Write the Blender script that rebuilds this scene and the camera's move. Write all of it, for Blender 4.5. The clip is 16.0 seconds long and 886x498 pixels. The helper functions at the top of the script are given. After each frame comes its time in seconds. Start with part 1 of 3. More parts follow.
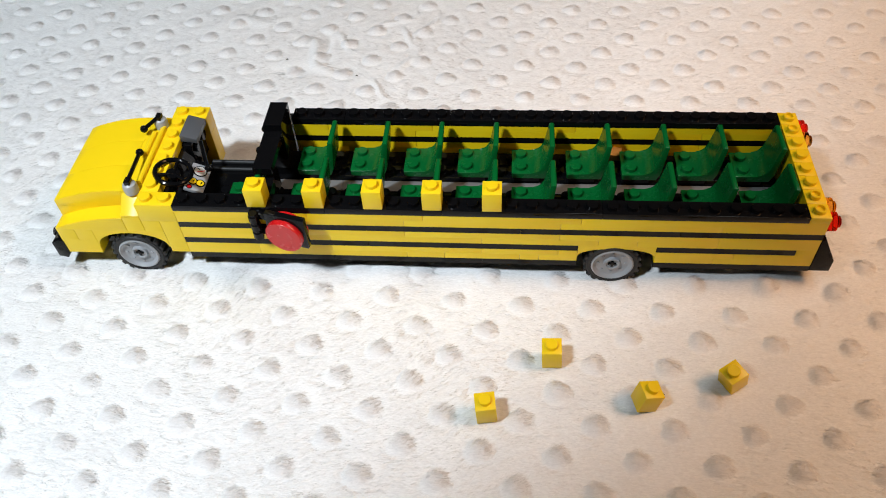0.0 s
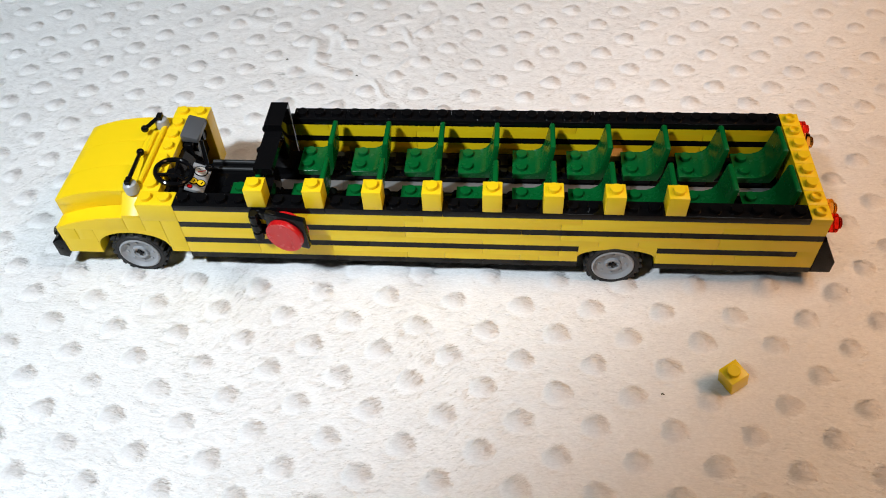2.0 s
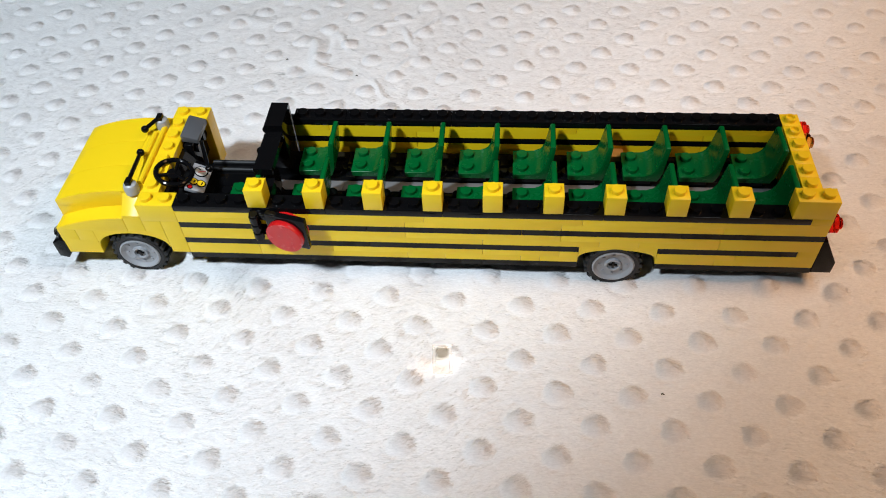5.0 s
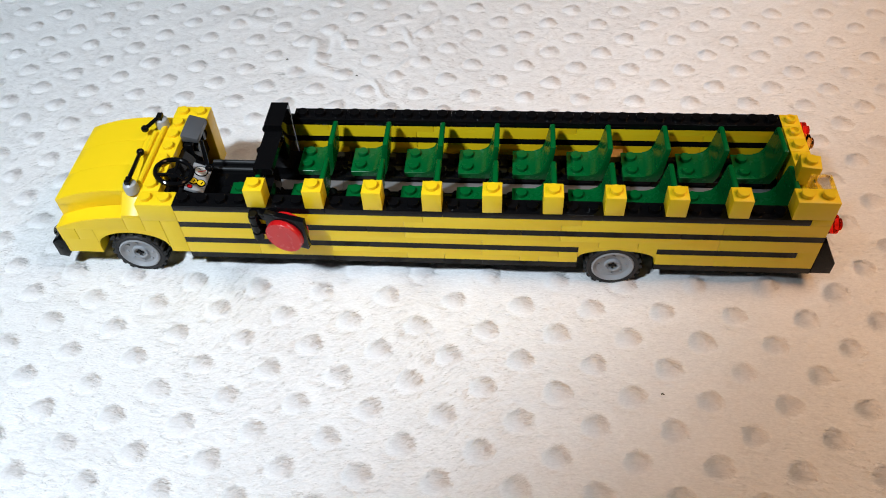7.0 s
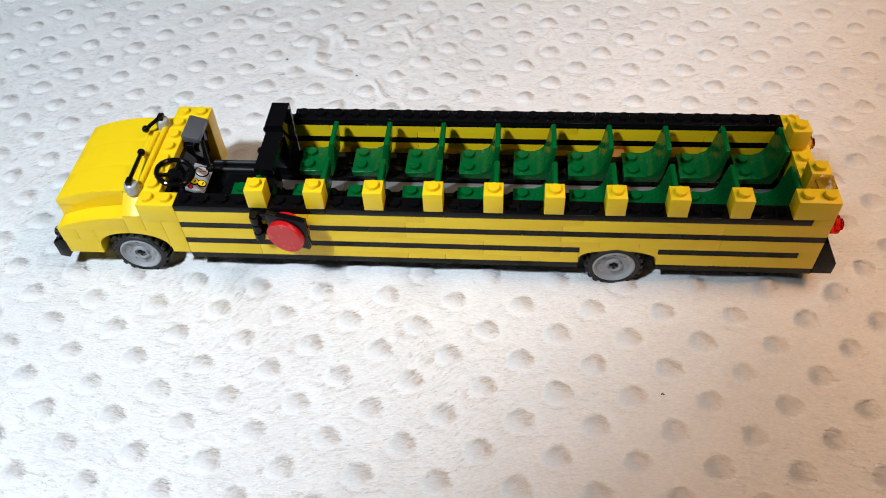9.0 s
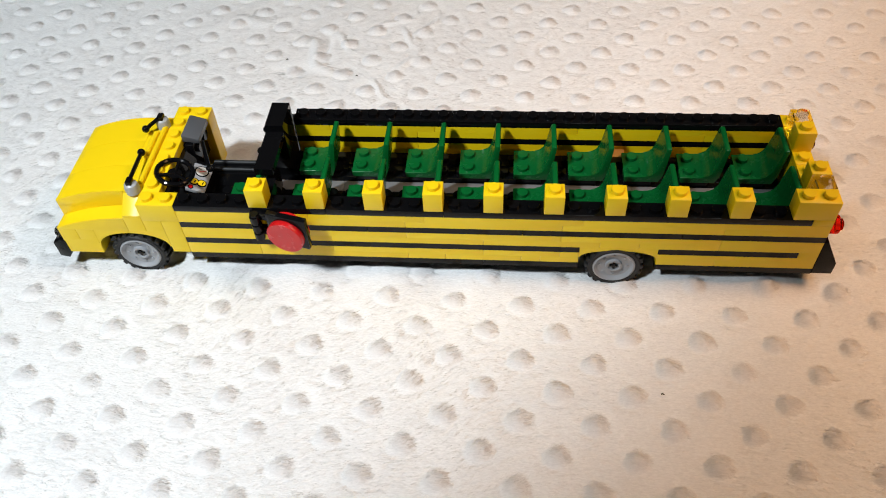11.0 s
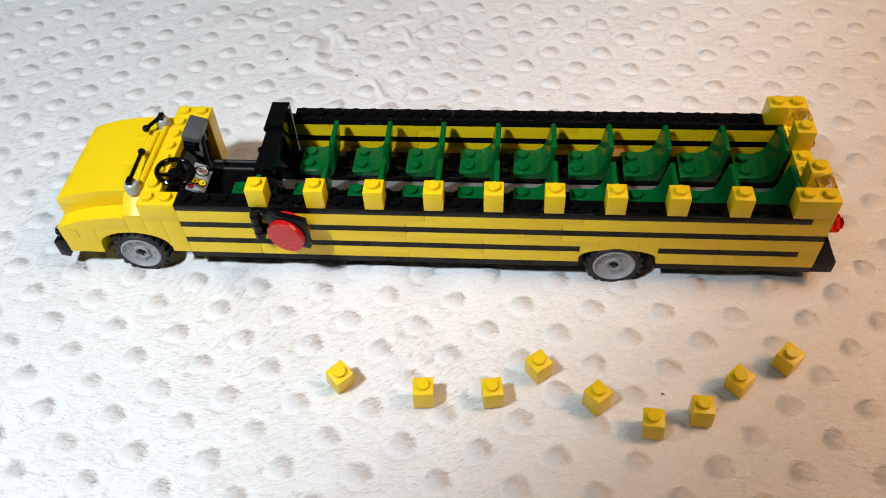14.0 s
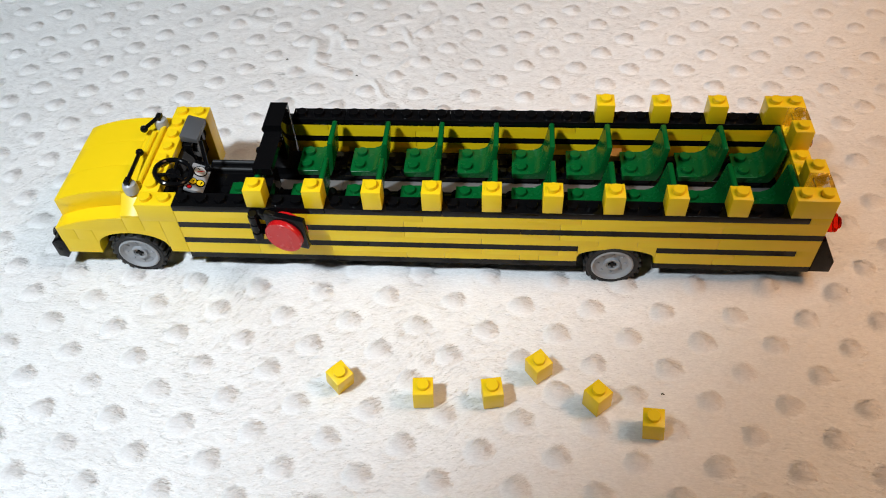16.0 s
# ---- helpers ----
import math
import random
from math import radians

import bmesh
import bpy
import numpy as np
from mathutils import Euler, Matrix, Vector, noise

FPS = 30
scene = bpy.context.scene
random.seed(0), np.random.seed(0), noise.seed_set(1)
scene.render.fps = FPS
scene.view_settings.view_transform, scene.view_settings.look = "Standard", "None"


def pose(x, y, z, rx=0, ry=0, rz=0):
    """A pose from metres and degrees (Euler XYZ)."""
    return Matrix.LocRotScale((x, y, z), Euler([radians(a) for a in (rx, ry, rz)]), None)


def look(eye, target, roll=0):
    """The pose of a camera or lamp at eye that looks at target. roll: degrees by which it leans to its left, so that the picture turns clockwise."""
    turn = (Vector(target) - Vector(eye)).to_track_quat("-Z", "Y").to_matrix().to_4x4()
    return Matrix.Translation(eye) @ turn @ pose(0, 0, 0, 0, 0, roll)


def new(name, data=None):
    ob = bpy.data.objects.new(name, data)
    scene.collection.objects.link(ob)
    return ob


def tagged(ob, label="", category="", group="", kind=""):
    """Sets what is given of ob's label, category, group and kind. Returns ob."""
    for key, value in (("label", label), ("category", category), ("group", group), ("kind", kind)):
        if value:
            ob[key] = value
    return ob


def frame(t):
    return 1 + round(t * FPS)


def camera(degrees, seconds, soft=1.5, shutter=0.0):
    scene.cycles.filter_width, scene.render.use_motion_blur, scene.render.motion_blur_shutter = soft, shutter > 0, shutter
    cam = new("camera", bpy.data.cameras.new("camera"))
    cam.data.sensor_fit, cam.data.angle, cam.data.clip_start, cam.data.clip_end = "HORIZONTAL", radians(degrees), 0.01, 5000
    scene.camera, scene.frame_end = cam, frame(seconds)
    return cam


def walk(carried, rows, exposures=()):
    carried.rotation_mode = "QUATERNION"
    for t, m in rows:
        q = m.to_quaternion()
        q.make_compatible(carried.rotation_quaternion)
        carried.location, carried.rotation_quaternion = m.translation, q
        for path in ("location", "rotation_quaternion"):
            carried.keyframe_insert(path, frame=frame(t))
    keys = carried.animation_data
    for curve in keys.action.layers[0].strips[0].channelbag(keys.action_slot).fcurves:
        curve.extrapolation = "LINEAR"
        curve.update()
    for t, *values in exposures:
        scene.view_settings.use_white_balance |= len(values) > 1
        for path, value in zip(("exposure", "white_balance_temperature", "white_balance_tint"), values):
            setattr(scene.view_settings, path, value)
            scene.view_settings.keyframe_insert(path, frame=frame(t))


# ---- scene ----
# ---- camera: it stands still over the blanket ----
cam = camera(58.5, 16.0, soft=1.0)
EYE = look((0.136, -0.219, 0.271), (-0.010, 1.089, -1.235), -3.5)
walk(cam, [(0.0, EYE), (16.0, EYE)], exposures=[(0.0, -0.03, 6600, 10), (3.5, -0.06, 6500, 10), (4.2, -0.08, 6350, 10), (7.0, -0.07, 6350, 10), (7.5, -0.03, 6600, 10), (8.5, -0.03, 6600, 10), (9.0, -0.06, 6400, 10), (11.5, -0.03, 6800, 10), (13.0, -0.03, 6800, 10), (14.0, -0.08, 6600, 10), (16.0, -0.11, 6600, 10)])

# ---- world and lamps: a dim room, a cool lamp before the bonnet, a warm one behind the tail ----
world = bpy.data.worlds.new("room_air")
world.use_nodes = True
scene.world = world
world.node_tree.nodes["Background"].inputs["Color"].default_value = (0.95, 0.97, 1.0, 1)
world.node_tree.nodes["Background"].inputs["Strength"].default_value = 0.25


def lamp(name, eye, target, watts, colour, size):
    data = bpy.data.lights.new(name, "AREA")
    data.shape, data.size, data.energy, data.color = "DISK", size, watts, colour
    ob = new(name, data)
    ob.matrix_world = look(eye, target)
    return ob


def spot(name, eye, target, watts, colour, size, cone, blend):
    data = bpy.data.lights.new(name, "SPOT")
    data.spot_size, data.spot_blend, data.shadow_soft_size, data.energy, data.color = radians(cone), blend, size, watts, colour
    ob = new(name, data)
    ob.matrix_world = look(eye, target)
    return ob


spot("cool_lamp", (-0.17, -0.29, 0.64), (-0.165, 0.200, 0.0), 25.5, (0.795, 0.905, 1.0), 0.035, 72, 0.5)
spot("warm_lamp", (0.97, -0.005, 0.85), (0.49, 0.05, 0.0), 43.5, (1.0, 0.555, 0.28), 0.19, 53, 1.0)
# soft overhead fill, added without a known source to brighten the right and back
lamp("fill_lamp", (0.58, 0.16, 1.05), (0.38, 0.12, 0.0), 2.4, (0.88, 0.96, 0.96), 0.4)

# ---- sizes of the building blocks ----
S, PL, TOP = 0.008, 0.0032, 0.042      # stud pitch, plate height, top of the bus walls
GAP = 0.00005


# ---- materials ----
def base_mat(name, colour, rough, bump=0.0, scale=900.0, metal=0.0, vary=0.014, coat=0.0):
    m = bpy.data.materials.new(name)
    m.use_nodes = True
    nt = m.node_tree
    b = nt.nodes["Principled BSDF"]
    b.inputs["Roughness"].default_value = rough
    b.inputs["Metallic"].default_value = metal
    b.inputs["Coat Weight"].default_value = coat
    tc = nt.nodes.new("ShaderNodeTexCoord")
    info = nt.nodes.new("ShaderNodeObjectInfo")
    n1 = nt.nodes.new("ShaderNodeTexNoise")
    n1.inputs["Scale"].default_value = 70.0
    n1.inputs["Detail"].default_value = 3.0
    nt.links.new(tc.outputs["Object"], n1.inputs["Vector"])
    add = nt.nodes.new("ShaderNodeMath")
    add.operation = "ADD"
    nt.links.new(n1.outputs["Fac"], add.inputs[0])
    half = nt.nodes.new("ShaderNodeMath")
    half.operation = "MULTIPLY"
    half.inputs[1].default_value = 0.25
    nt.links.new(info.outputs["Random"], half.inputs[0])
    nt.links.new(half.outputs[0], add.inputs[1])
    ramp = nt.nodes.new("ShaderNodeMapRange")
    ramp.inputs["From Min"].default_value = 0.2
    ramp.inputs["From Max"].default_value = 0.95
    ramp.inputs["To Min"].default_value = 1.0 - vary
    ramp.inputs["To Max"].default_value = 1.0 + vary
    nt.links.new(add.outputs[0], ramp.inputs["Value"])
    mul = nt.nodes.new("ShaderNodeVectorMath")
    mul.operation = "SCALE"
    mul.inputs[0].default_value = colour
    nt.links.new(ramp.outputs["Result"], mul.inputs["Scale"])
    nt.links.new(mul.outputs["Vector"], b.inputs["Base Color"])
    n2 = nt.nodes.new("ShaderNodeTexNoise")
    n2.inputs["Scale"].default_value = scale
    n2.inputs["Detail"].default_value = 4.0
    nt.links.new(tc.outputs["Object"], n2.inputs["Vector"])
    rr = nt.nodes.new("ShaderNodeMapRange")
    rr.inputs["To Min"].default_value = max(rough - 0.06, 0.04)
    rr.inputs["To Max"].default_value = rough + 0.06
    nt.links.new(n2.outputs["Fac"], rr.inputs["Value"])
    nt.links.new(rr.outputs["Result"], b.inputs["Roughness"])
    if bump:
        bp = nt.nodes.new("ShaderNodeBump")
        bp.inputs["Strength"].default_value = bump
        bp.inputs["Distance"].default_value = 0.0003
        nt.links.new(n2.outputs["Fac"], bp.inputs["Height"])
        nt.links.new(bp.outputs["Normal"], b.inputs["Normal"])
    return m


def clear_mat(name, colour, rough=0.05, ior=1.12):
    m = bpy.data.materials.new(name)
    m.use_nodes = True
    b = m.node_tree.nodes["Principled BSDF"]
    b.inputs["Base Color"].default_value = (*colour, 1)
    b.inputs["Roughness"].default_value = rough
    b.inputs["Transmission Weight"].default_value = 1.0
    b.inputs["IOR"].default_value = ior
    return m


YELLOW = base_mat("yellow_plastic", (0.90, 0.62, 0.008), 0.36, 0.02, 300)
BLACK = base_mat("black_plastic", (0.004, 0.004, 0.0045), 0.09, 0.03, 400)
BLACK.node_tree.nodes["Principled BSDF"].inputs["Specular IOR Level"].default_value = 0.18
GREEN = base_mat("green_plastic", (0.001, 0.108, 0.022), 0.26, 0.03, 300)
GREEN.node_tree.nodes["Principled BSDF"].inputs["Specular IOR Level"].default_value = 0.3
RED = base_mat("red_plastic", (0.55, 0.008, 0.010), 0.26, 0.05, 300)
GREY = base_mat("light_grey_plastic", (0.36, 0.37, 0.38), 0.35, 0.05, 300)
AISLE = base_mat("mid_grey_plastic", (0.16, 0.165, 0.17), 0.35, 0.05, 300)
TAN = base_mat("tan_plastic", (0.62, 0.34, 0.10), 0.35, 0.05, 300)
DARK_GREY = base_mat("dark_grey_plastic", (0.085, 0.088, 0.095), 0.35, 0.05, 300)
RUBBER = base_mat("black_rubber", (0.007, 0.007, 0.0075), 0.60, 0.2, 700)
SILVER = base_mat("silver_grey_plastic", (0.34, 0.345, 0.36), 0.36, 0.06, 500, 0.0)
WHITE = base_mat("white_print", (0.58, 0.57, 0.54), 0.35, 0.0)
CLEAR = clear_mat("clear_plastic", (0.84, 0.80, 0.74), 0.22, 1.09)
CLEAR_RED = clear_mat("clear_red_plastic", (0.85, 0.02, 0.01))
CLEAR_ORANGE = clear_mat("clear_orange_plastic", (0.95, 0.42, 0.06))
SPECK = base_mat("dark_lint", (0.03, 0.025, 0.02), 0.9)


def plush():
    m = bpy.data.materials.new("white_plush")
    m.use_nodes = True
    nt = m.node_tree
    b = nt.nodes["Principled BSDF"]
    b.inputs["Roughness"].default_value = 0.85
    b.inputs["Sheen Weight"].default_value = 0.25
    b.inputs["Sheen Roughness"].default_value = 0.5
    tc = nt.nodes.new("ShaderNodeTexCoord")

    def noise_of(scale, stretch, detail, turn):
        mp = nt.nodes.new("ShaderNodeMapping")
        mp.inputs["Scale"].default_value = stretch
        mp.inputs["Rotation"].default_value = (0, 0, radians(turn))
        n = nt.nodes.new("ShaderNodeTexNoise")
        n.inputs["Scale"].default_value = scale
        n.inputs["Detail"].default_value = detail
        n.inputs["Distortion"].default_value = 0.6
        nt.links.new(tc.outputs["Object"], mp.inputs["Vector"])
        nt.links.new(mp.outputs["Vector"], n.inputs["Vector"])
        return n
    nap = noise_of(1150.0, (0.50, 1.45, 1.0), 3.0, 12)
    fluff = noise_of(130.0, (0.7, 1.2, 1.0), 4.0, -20)
    patch = noise_of(22.0, (1, 1, 1), 3.0, 0)
    mix = nt.nodes.new("ShaderNodeMix")
    mix.data_type = "RGBA"
    mix.inputs[6].default_value = (0.76, 0.755, 0.75, 1)
    mix.inputs[7].default_value = (0.87, 0.87, 0.865, 1)
    nt.links.new(patch.outputs["Fac"], mix.inputs[0])
    tint = nt.nodes.new("ShaderNodeMapRange")
    tint.inputs["From Min"].default_value = 0.3
    tint.inputs["From Max"].default_value = 0.7
    tint.inputs["To Min"].default_value = 0.93
    tint.inputs["To Max"].default_value = 1.07
    nt.links.new(nap.outputs["Fac"], tint.inputs["Value"])
    # self-shade of the fibres on the raised dots, painted as a greyer base colour
    shade_mask = nt.nodes.new("ShaderNodeAttribute")
    shade_mask.attribute_name = "dot_shade"
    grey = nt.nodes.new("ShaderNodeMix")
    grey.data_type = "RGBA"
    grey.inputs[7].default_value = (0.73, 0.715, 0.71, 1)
    nt.links.new(shade_mask.outputs["Fac"], grey.inputs[0])
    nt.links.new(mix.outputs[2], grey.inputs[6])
    sc = nt.nodes.new("ShaderNodeVectorMath")
    sc.operation = "SCALE"
    nt.links.new(grey.outputs[2], sc.inputs[0])
    nt.links.new(tint.outputs["Result"], sc.inputs["Scale"])
    nt.links.new(sc.outputs["Vector"], b.inputs["Base Color"])
    b1 = nt.nodes.new("ShaderNodeBump")
    b1.inputs["Strength"].default_value = 0.27
    b1.inputs["Distance"].default_value = 0.0008
    nt.links.new(nap.outputs["Fac"], b1.inputs["Height"])
    b2 = nt.nodes.new("ShaderNodeBump")
    b2.inputs["Strength"].default_value = 0.12
    b2.inputs["Distance"].default_value = 0.0010
    nt.links.new(fluff.outputs["Fac"], b2.inputs["Height"])
    nt.links.new(b1.outputs["Normal"], b2.inputs["Normal"])
    nt.links.new(b2.outputs["Normal"], b.inputs["Normal"])
    return m


PLUSH = plush()
WALL = base_mat("painted_wall", (0.36, 0.33, 0.30), 0.8, 0.1, 40)


# ---- mesh helpers ----
def finish(bm, name, material, smooth=False):
    me = bpy.data.meshes.new(name)
    bmesh.ops.recalc_face_normals(bm, faces=bm.faces)
    bm.to_mesh(me)
    bm.free()
    me.materials.append(material)
    if smooth:
        for p in me.polygons:
            p.use_smooth = True
        me.set_sharp_from_angle(angle=radians(35))
    return me


def part(name, bm, material, parent, label="", m=None, smooth=True):
    me = bm if isinstance(bm, bpy.types.Mesh) else finish(bm, name, material, smooth)
    ob = new(name, me)
    ob.parent = parent
    if m is not None:
        ob.matrix_local = m
    if label:
        tagged(ob, label)
    return ob


def box(bm, lo, hi, bevel=0.0002):
    """A box with softened edges."""
    r = bmesh.ops.create_cube(bm, size=1.0)
    vs = r["verts"]
    for v in vs:
        v.co = Vector([(a + b) / 2 + c * (b - a) for a, b, c in zip(lo, hi, v.co)])
    if bevel:
        es = list({e for v in vs for e in v.link_edges})
        bmesh.ops.bevel(bm, geom=es, offset=bevel, segments=2, affect="EDGES", profile=0.5)


def ring_stack(bm, rings, seg=20, m=None, close=True):
    """A turned body round z: rings of (radius, z)."""
    m = m or Matrix()
    loops = []
    for r, z in rings:
        loops.append([bm.verts.new(m @ Vector((r * math.cos(2 * math.pi * k / seg), r * math.sin(2 * math.pi * k / seg), z))) for k in range(seg)])
    for a, b in zip(loops, loops[1:]):
        for k in range(seg):
            bm.faces.new((a[k], a[(k + 1) % seg], b[(k + 1) % seg], b[k]))
    if close:
        bm.faces.new(loops[0][::-1])
        bm.faces.new(loops[-1])
    return loops


def stud(bm, x, y, z, hollow=False):
    m = pose(x, y, z)
    if hollow:
        ring_stack(bm, [(0.0024, -0.0002), (0.0024, 0.0015), (0.0022, 0.0017), (0.0016, 0.0017), (0.0015, 0.0006)], 20, m)
    else:
        ring_stack(bm, [(0.0024, -0.0002), (0.0024, 0.0015), (0.00225, 0.0017)], 20, m)


def extrude_profile(bm, pts, y0, y1, bevel=0.0002):
    """A closed outline in x and z, drawn out along y."""
    a = [bm.verts.new((x, y0, z)) for x, z in pts]
    b = [bm.verts.new((x, y1, z)) for x, z in pts]
    n = len(pts)
    fs = [bm.faces.new(a), bm.faces.new(b[::-1])]
    for k in range(n):
        fs.append(bm.faces.new((a[k], b[k], b[(k + 1) % n], a[(k + 1) % n])))
    if bevel:
        rim = list(fs[0].edges) + list(fs[1].edges)
        bmesh.ops.bevel(bm, geom=rim, offset=bevel, segments=2, affect="EDGES", profile=0.5)


def tube(bm, path, r, seg=10):
    """A round bar along a path of points."""
    path = [Vector(p) for p in path]
    loops = []
    for k, p in enumerate(path):
        d = (path[min(k + 1, len(path) - 1)] - path[max(k - 1, 0)]).normalized()
        q = d.to_track_quat("Z", "Y").to_matrix()
        loops.append([bm.verts.new(p + q @ Vector((r * math.cos(2 * math.pi * i / seg), r * math.sin(2 * math.pi * i / seg), 0))) for i in range(seg)])
    for a, b in zip(loops, loops[1:]):
        for i in range(seg):
            bm.faces.new((a[i], a[(i + 1) % seg], b[(i + 1) % seg], b[i]))
    bm.faces.new(loops[0][::-1])
    bm.faces.new(loops[-1])


def ball(bm, c, r):
    bmesh.ops.create_uvsphere(bm, u_segments=16, v_segments=10, radius=r, matrix=Matrix.Translation(c))


MESHES = {}


def block(nx, ny, plates, material, studs=True):
    """The shared mesh of a building block, its corner at the origin."""
    key = (nx, ny, plates, material.name, studs)
    if key not in MESHES:
        bm = bmesh.new()
        h = plates * PL
        box(bm, (GAP, GAP, 0.0), (nx * S - GAP, ny * S - GAP, h - 0.000005), 0.00014 if studs else 0)
        if not studs:
            up = [e for e in bm.edges if abs(e.verts[0].co.z - e.verts[1].co.z) > 1e-5]
            bmesh.ops.bevel(bm, geom=up, offset=0.00022, segments=2, affect="EDGES", profile=0.5)
        if studs:
            for i in range(nx):
                for j in range(ny):
                    stud(bm, (i + 0.5) * S, (j + 0.5) * S, h)
        MESHES[key] = finish(bm, "block", material, True)
    return MESHES[key]


def hollow_block(nx, material):
    """A loose brick, open below, standing on the origin, centred."""
    key = ("hollow", nx, material.name)
    if key not in MESHES:
        bm = bmesh.new()
        hx, hy, h, w = nx * S / 2 - 0.0001, S / 2 - 0.0001, 3 * PL, 0.0013
        outer = [(-hx, -hy), (hx, -hy), (hx, hy), (-hx, hy)]
        inner = [(-hx + w, -hy + w), (hx - w, -hy + w), (hx - w, hy - w), (-hx + w, hy - w)]
        loops = []
        for ps, z in ((inner, h - 0.0012), (inner, 0.0), (outer, 0.0), (outer, h)):
            loops.append([bm.verts.new((x, y, z)) for x, y in ps])
        bm.faces.new(loops[0])
        bm.faces.new(loops[-1])
        for a, b in zip(loops, loops[1:]):
            for k in range(4):
                bm.faces.new((a[k], a[(k + 1) % 4], b[(k + 1) % 4], b[k]))
        bmesh.ops.recalc_face_normals(bm, faces=bm.faces)
        es = [e for e in bm.edges if all(max(abs(v.co.x) - hx, abs(v.co.y) - hy) > -1e-6 for v in e.verts)]
        bmesh.ops.bevel(bm, geom=es, offset=0.0002, segments=2, affect="EDGES", profile=0.5)
        for i in range(nx):
            stud(bm, (i - (nx - 1) / 2) * S, 0, h)
        MESHES[key] = finish(bm, "loose_brick", material, True)
    return MESHES[key]


# ---- the place: a dotted plush blanket and plain walls round it ----
def dot_place(i, j):
    """The place of a raised dot of the blanket: a staggered lattice, slightly drawn out of true."""
    x = 27.782 + 28.907 * i + 14.771 * j + 0.029 * i * i + 0.043 * i * j + 0.001 * j * j
    y = -63.496 - 1.824 * i + 12.850 * j + 0.090 * i * i + 0.076 * i * j + 0.039 * j * j
    return x / 1000, y / 1000


def blanket():
    xs = np.concatenate([np.linspace(-1.6, -0.30, 14)[:-1], np.arange(-0.30, 0.50, 0.0013), np.linspace(0.50, 1.9, 14)])
    ys = np.concatenate([np.linspace(-1.5, -0.16, 14)[:-1], np.arange(-0.16, 0.30, 0.0013), np.linspace(0.30, 2.0, 16)])
    X, Y = np.meshgrid(xs, ys)
    Z = np.zeros_like(X)
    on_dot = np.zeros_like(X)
    for i in range(-26, 27):
        for j in range(-14, 30):
            px, py = dot_place(i, j)
            if not (-0.31 < px < 0.51 and -0.17 < py < 0.31):
                continue
            rx = 0.0042 + 0.0005 * random.random()
            ix = np.abs(xs - px) < 0.014
            iy = np.abs(ys - py) < 0.014
            sub = np.ix_(iy, ix)
            lean = random.uniform(-0.25, 0.25)
            d2 = ((X[sub] - px) / rx) ** 2 + ((Y[sub] - py) / (rx * 0.95)) ** 2
            ang = np.arctan2(Y[sub] - py, X[sub] - px)
            d2 *= 1 + 0.12 * np.sin(3 * ang + 7 * lean) + 0.10 * lean * np.cos(ang)
            high = 0.0012 * random.uniform(0.8, 1.15) * (1.15 if py > 0.09 else 1.0 + 0.8 * min(max((px - 0.10) / 0.12, 0), 1))
            dome = np.clip(1 - d2, 0, 1)
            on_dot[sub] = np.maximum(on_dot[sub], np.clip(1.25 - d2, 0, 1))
            Z[sub] += high * (0.72 * dome ** 0.75 + 0.28 * np.exp(-d2 ** 1.2))
            Z[sub] -= 0.0003 * np.exp(-((np.sqrt(d2) - 1.35) / 0.3) ** 2)
    inside = (X > -0.31) & (X < 0.51) & (Y > -0.17) & (Y < 0.31)
    for (y, x) in zip(*np.nonzero(inside)):
        p = Vector((X[y, x], Y[y, x], 0))
        Z[y, x] += 0.00010 * noise.noise(p * 420) + 0.00035 * noise.noise(p * 45)
    for cx, cy, turn, long, wide, deep in FOLDS:
        c, s = math.cos(radians(turn)), math.sin(radians(turn))
        u = (X - cx) * c + (Y - cy) * s
        v = -(X - cx) * s + (Y - cy) * c + 0.004 * np.sin(u * 160)
        Z += deep * np.exp(-(u / long) ** 2 - (v / wide) ** 2)
    Z -= 0.0006
    nx, ny = len(xs), len(ys)
    verts = np.stack([X.ravel(), Y.ravel(), Z.ravel()], 1)
    idx = np.arange(nx * ny).reshape(ny, nx)
    quads = np.stack([idx[:-1, :-1], idx[:-1, 1:], idx[1:, 1:], idx[1:, :-1]], -1).reshape(-1, 4)
    me = bpy.data.meshes.new("blanket")
    me.from_pydata(verts.tolist(), [], quads.tolist())
    me.materials.append(PLUSH)
    me.polygons.foreach_set("use_smooth", np.ones(len(me.polygons), dtype=bool))
    # where the plush colour takes the painted shade of the dots
    me.attributes.new("dot_shade", "FLOAT", "POINT").data.foreach_set("value", on_dot.ravel().astype(np.float32))
    ob = new("ground", me)
    tagged(ob, "white plush blanket with raised dots, spread out flat", "blanket", kind="structure")
    pile(ob, xs, ys, Z, on_dot)


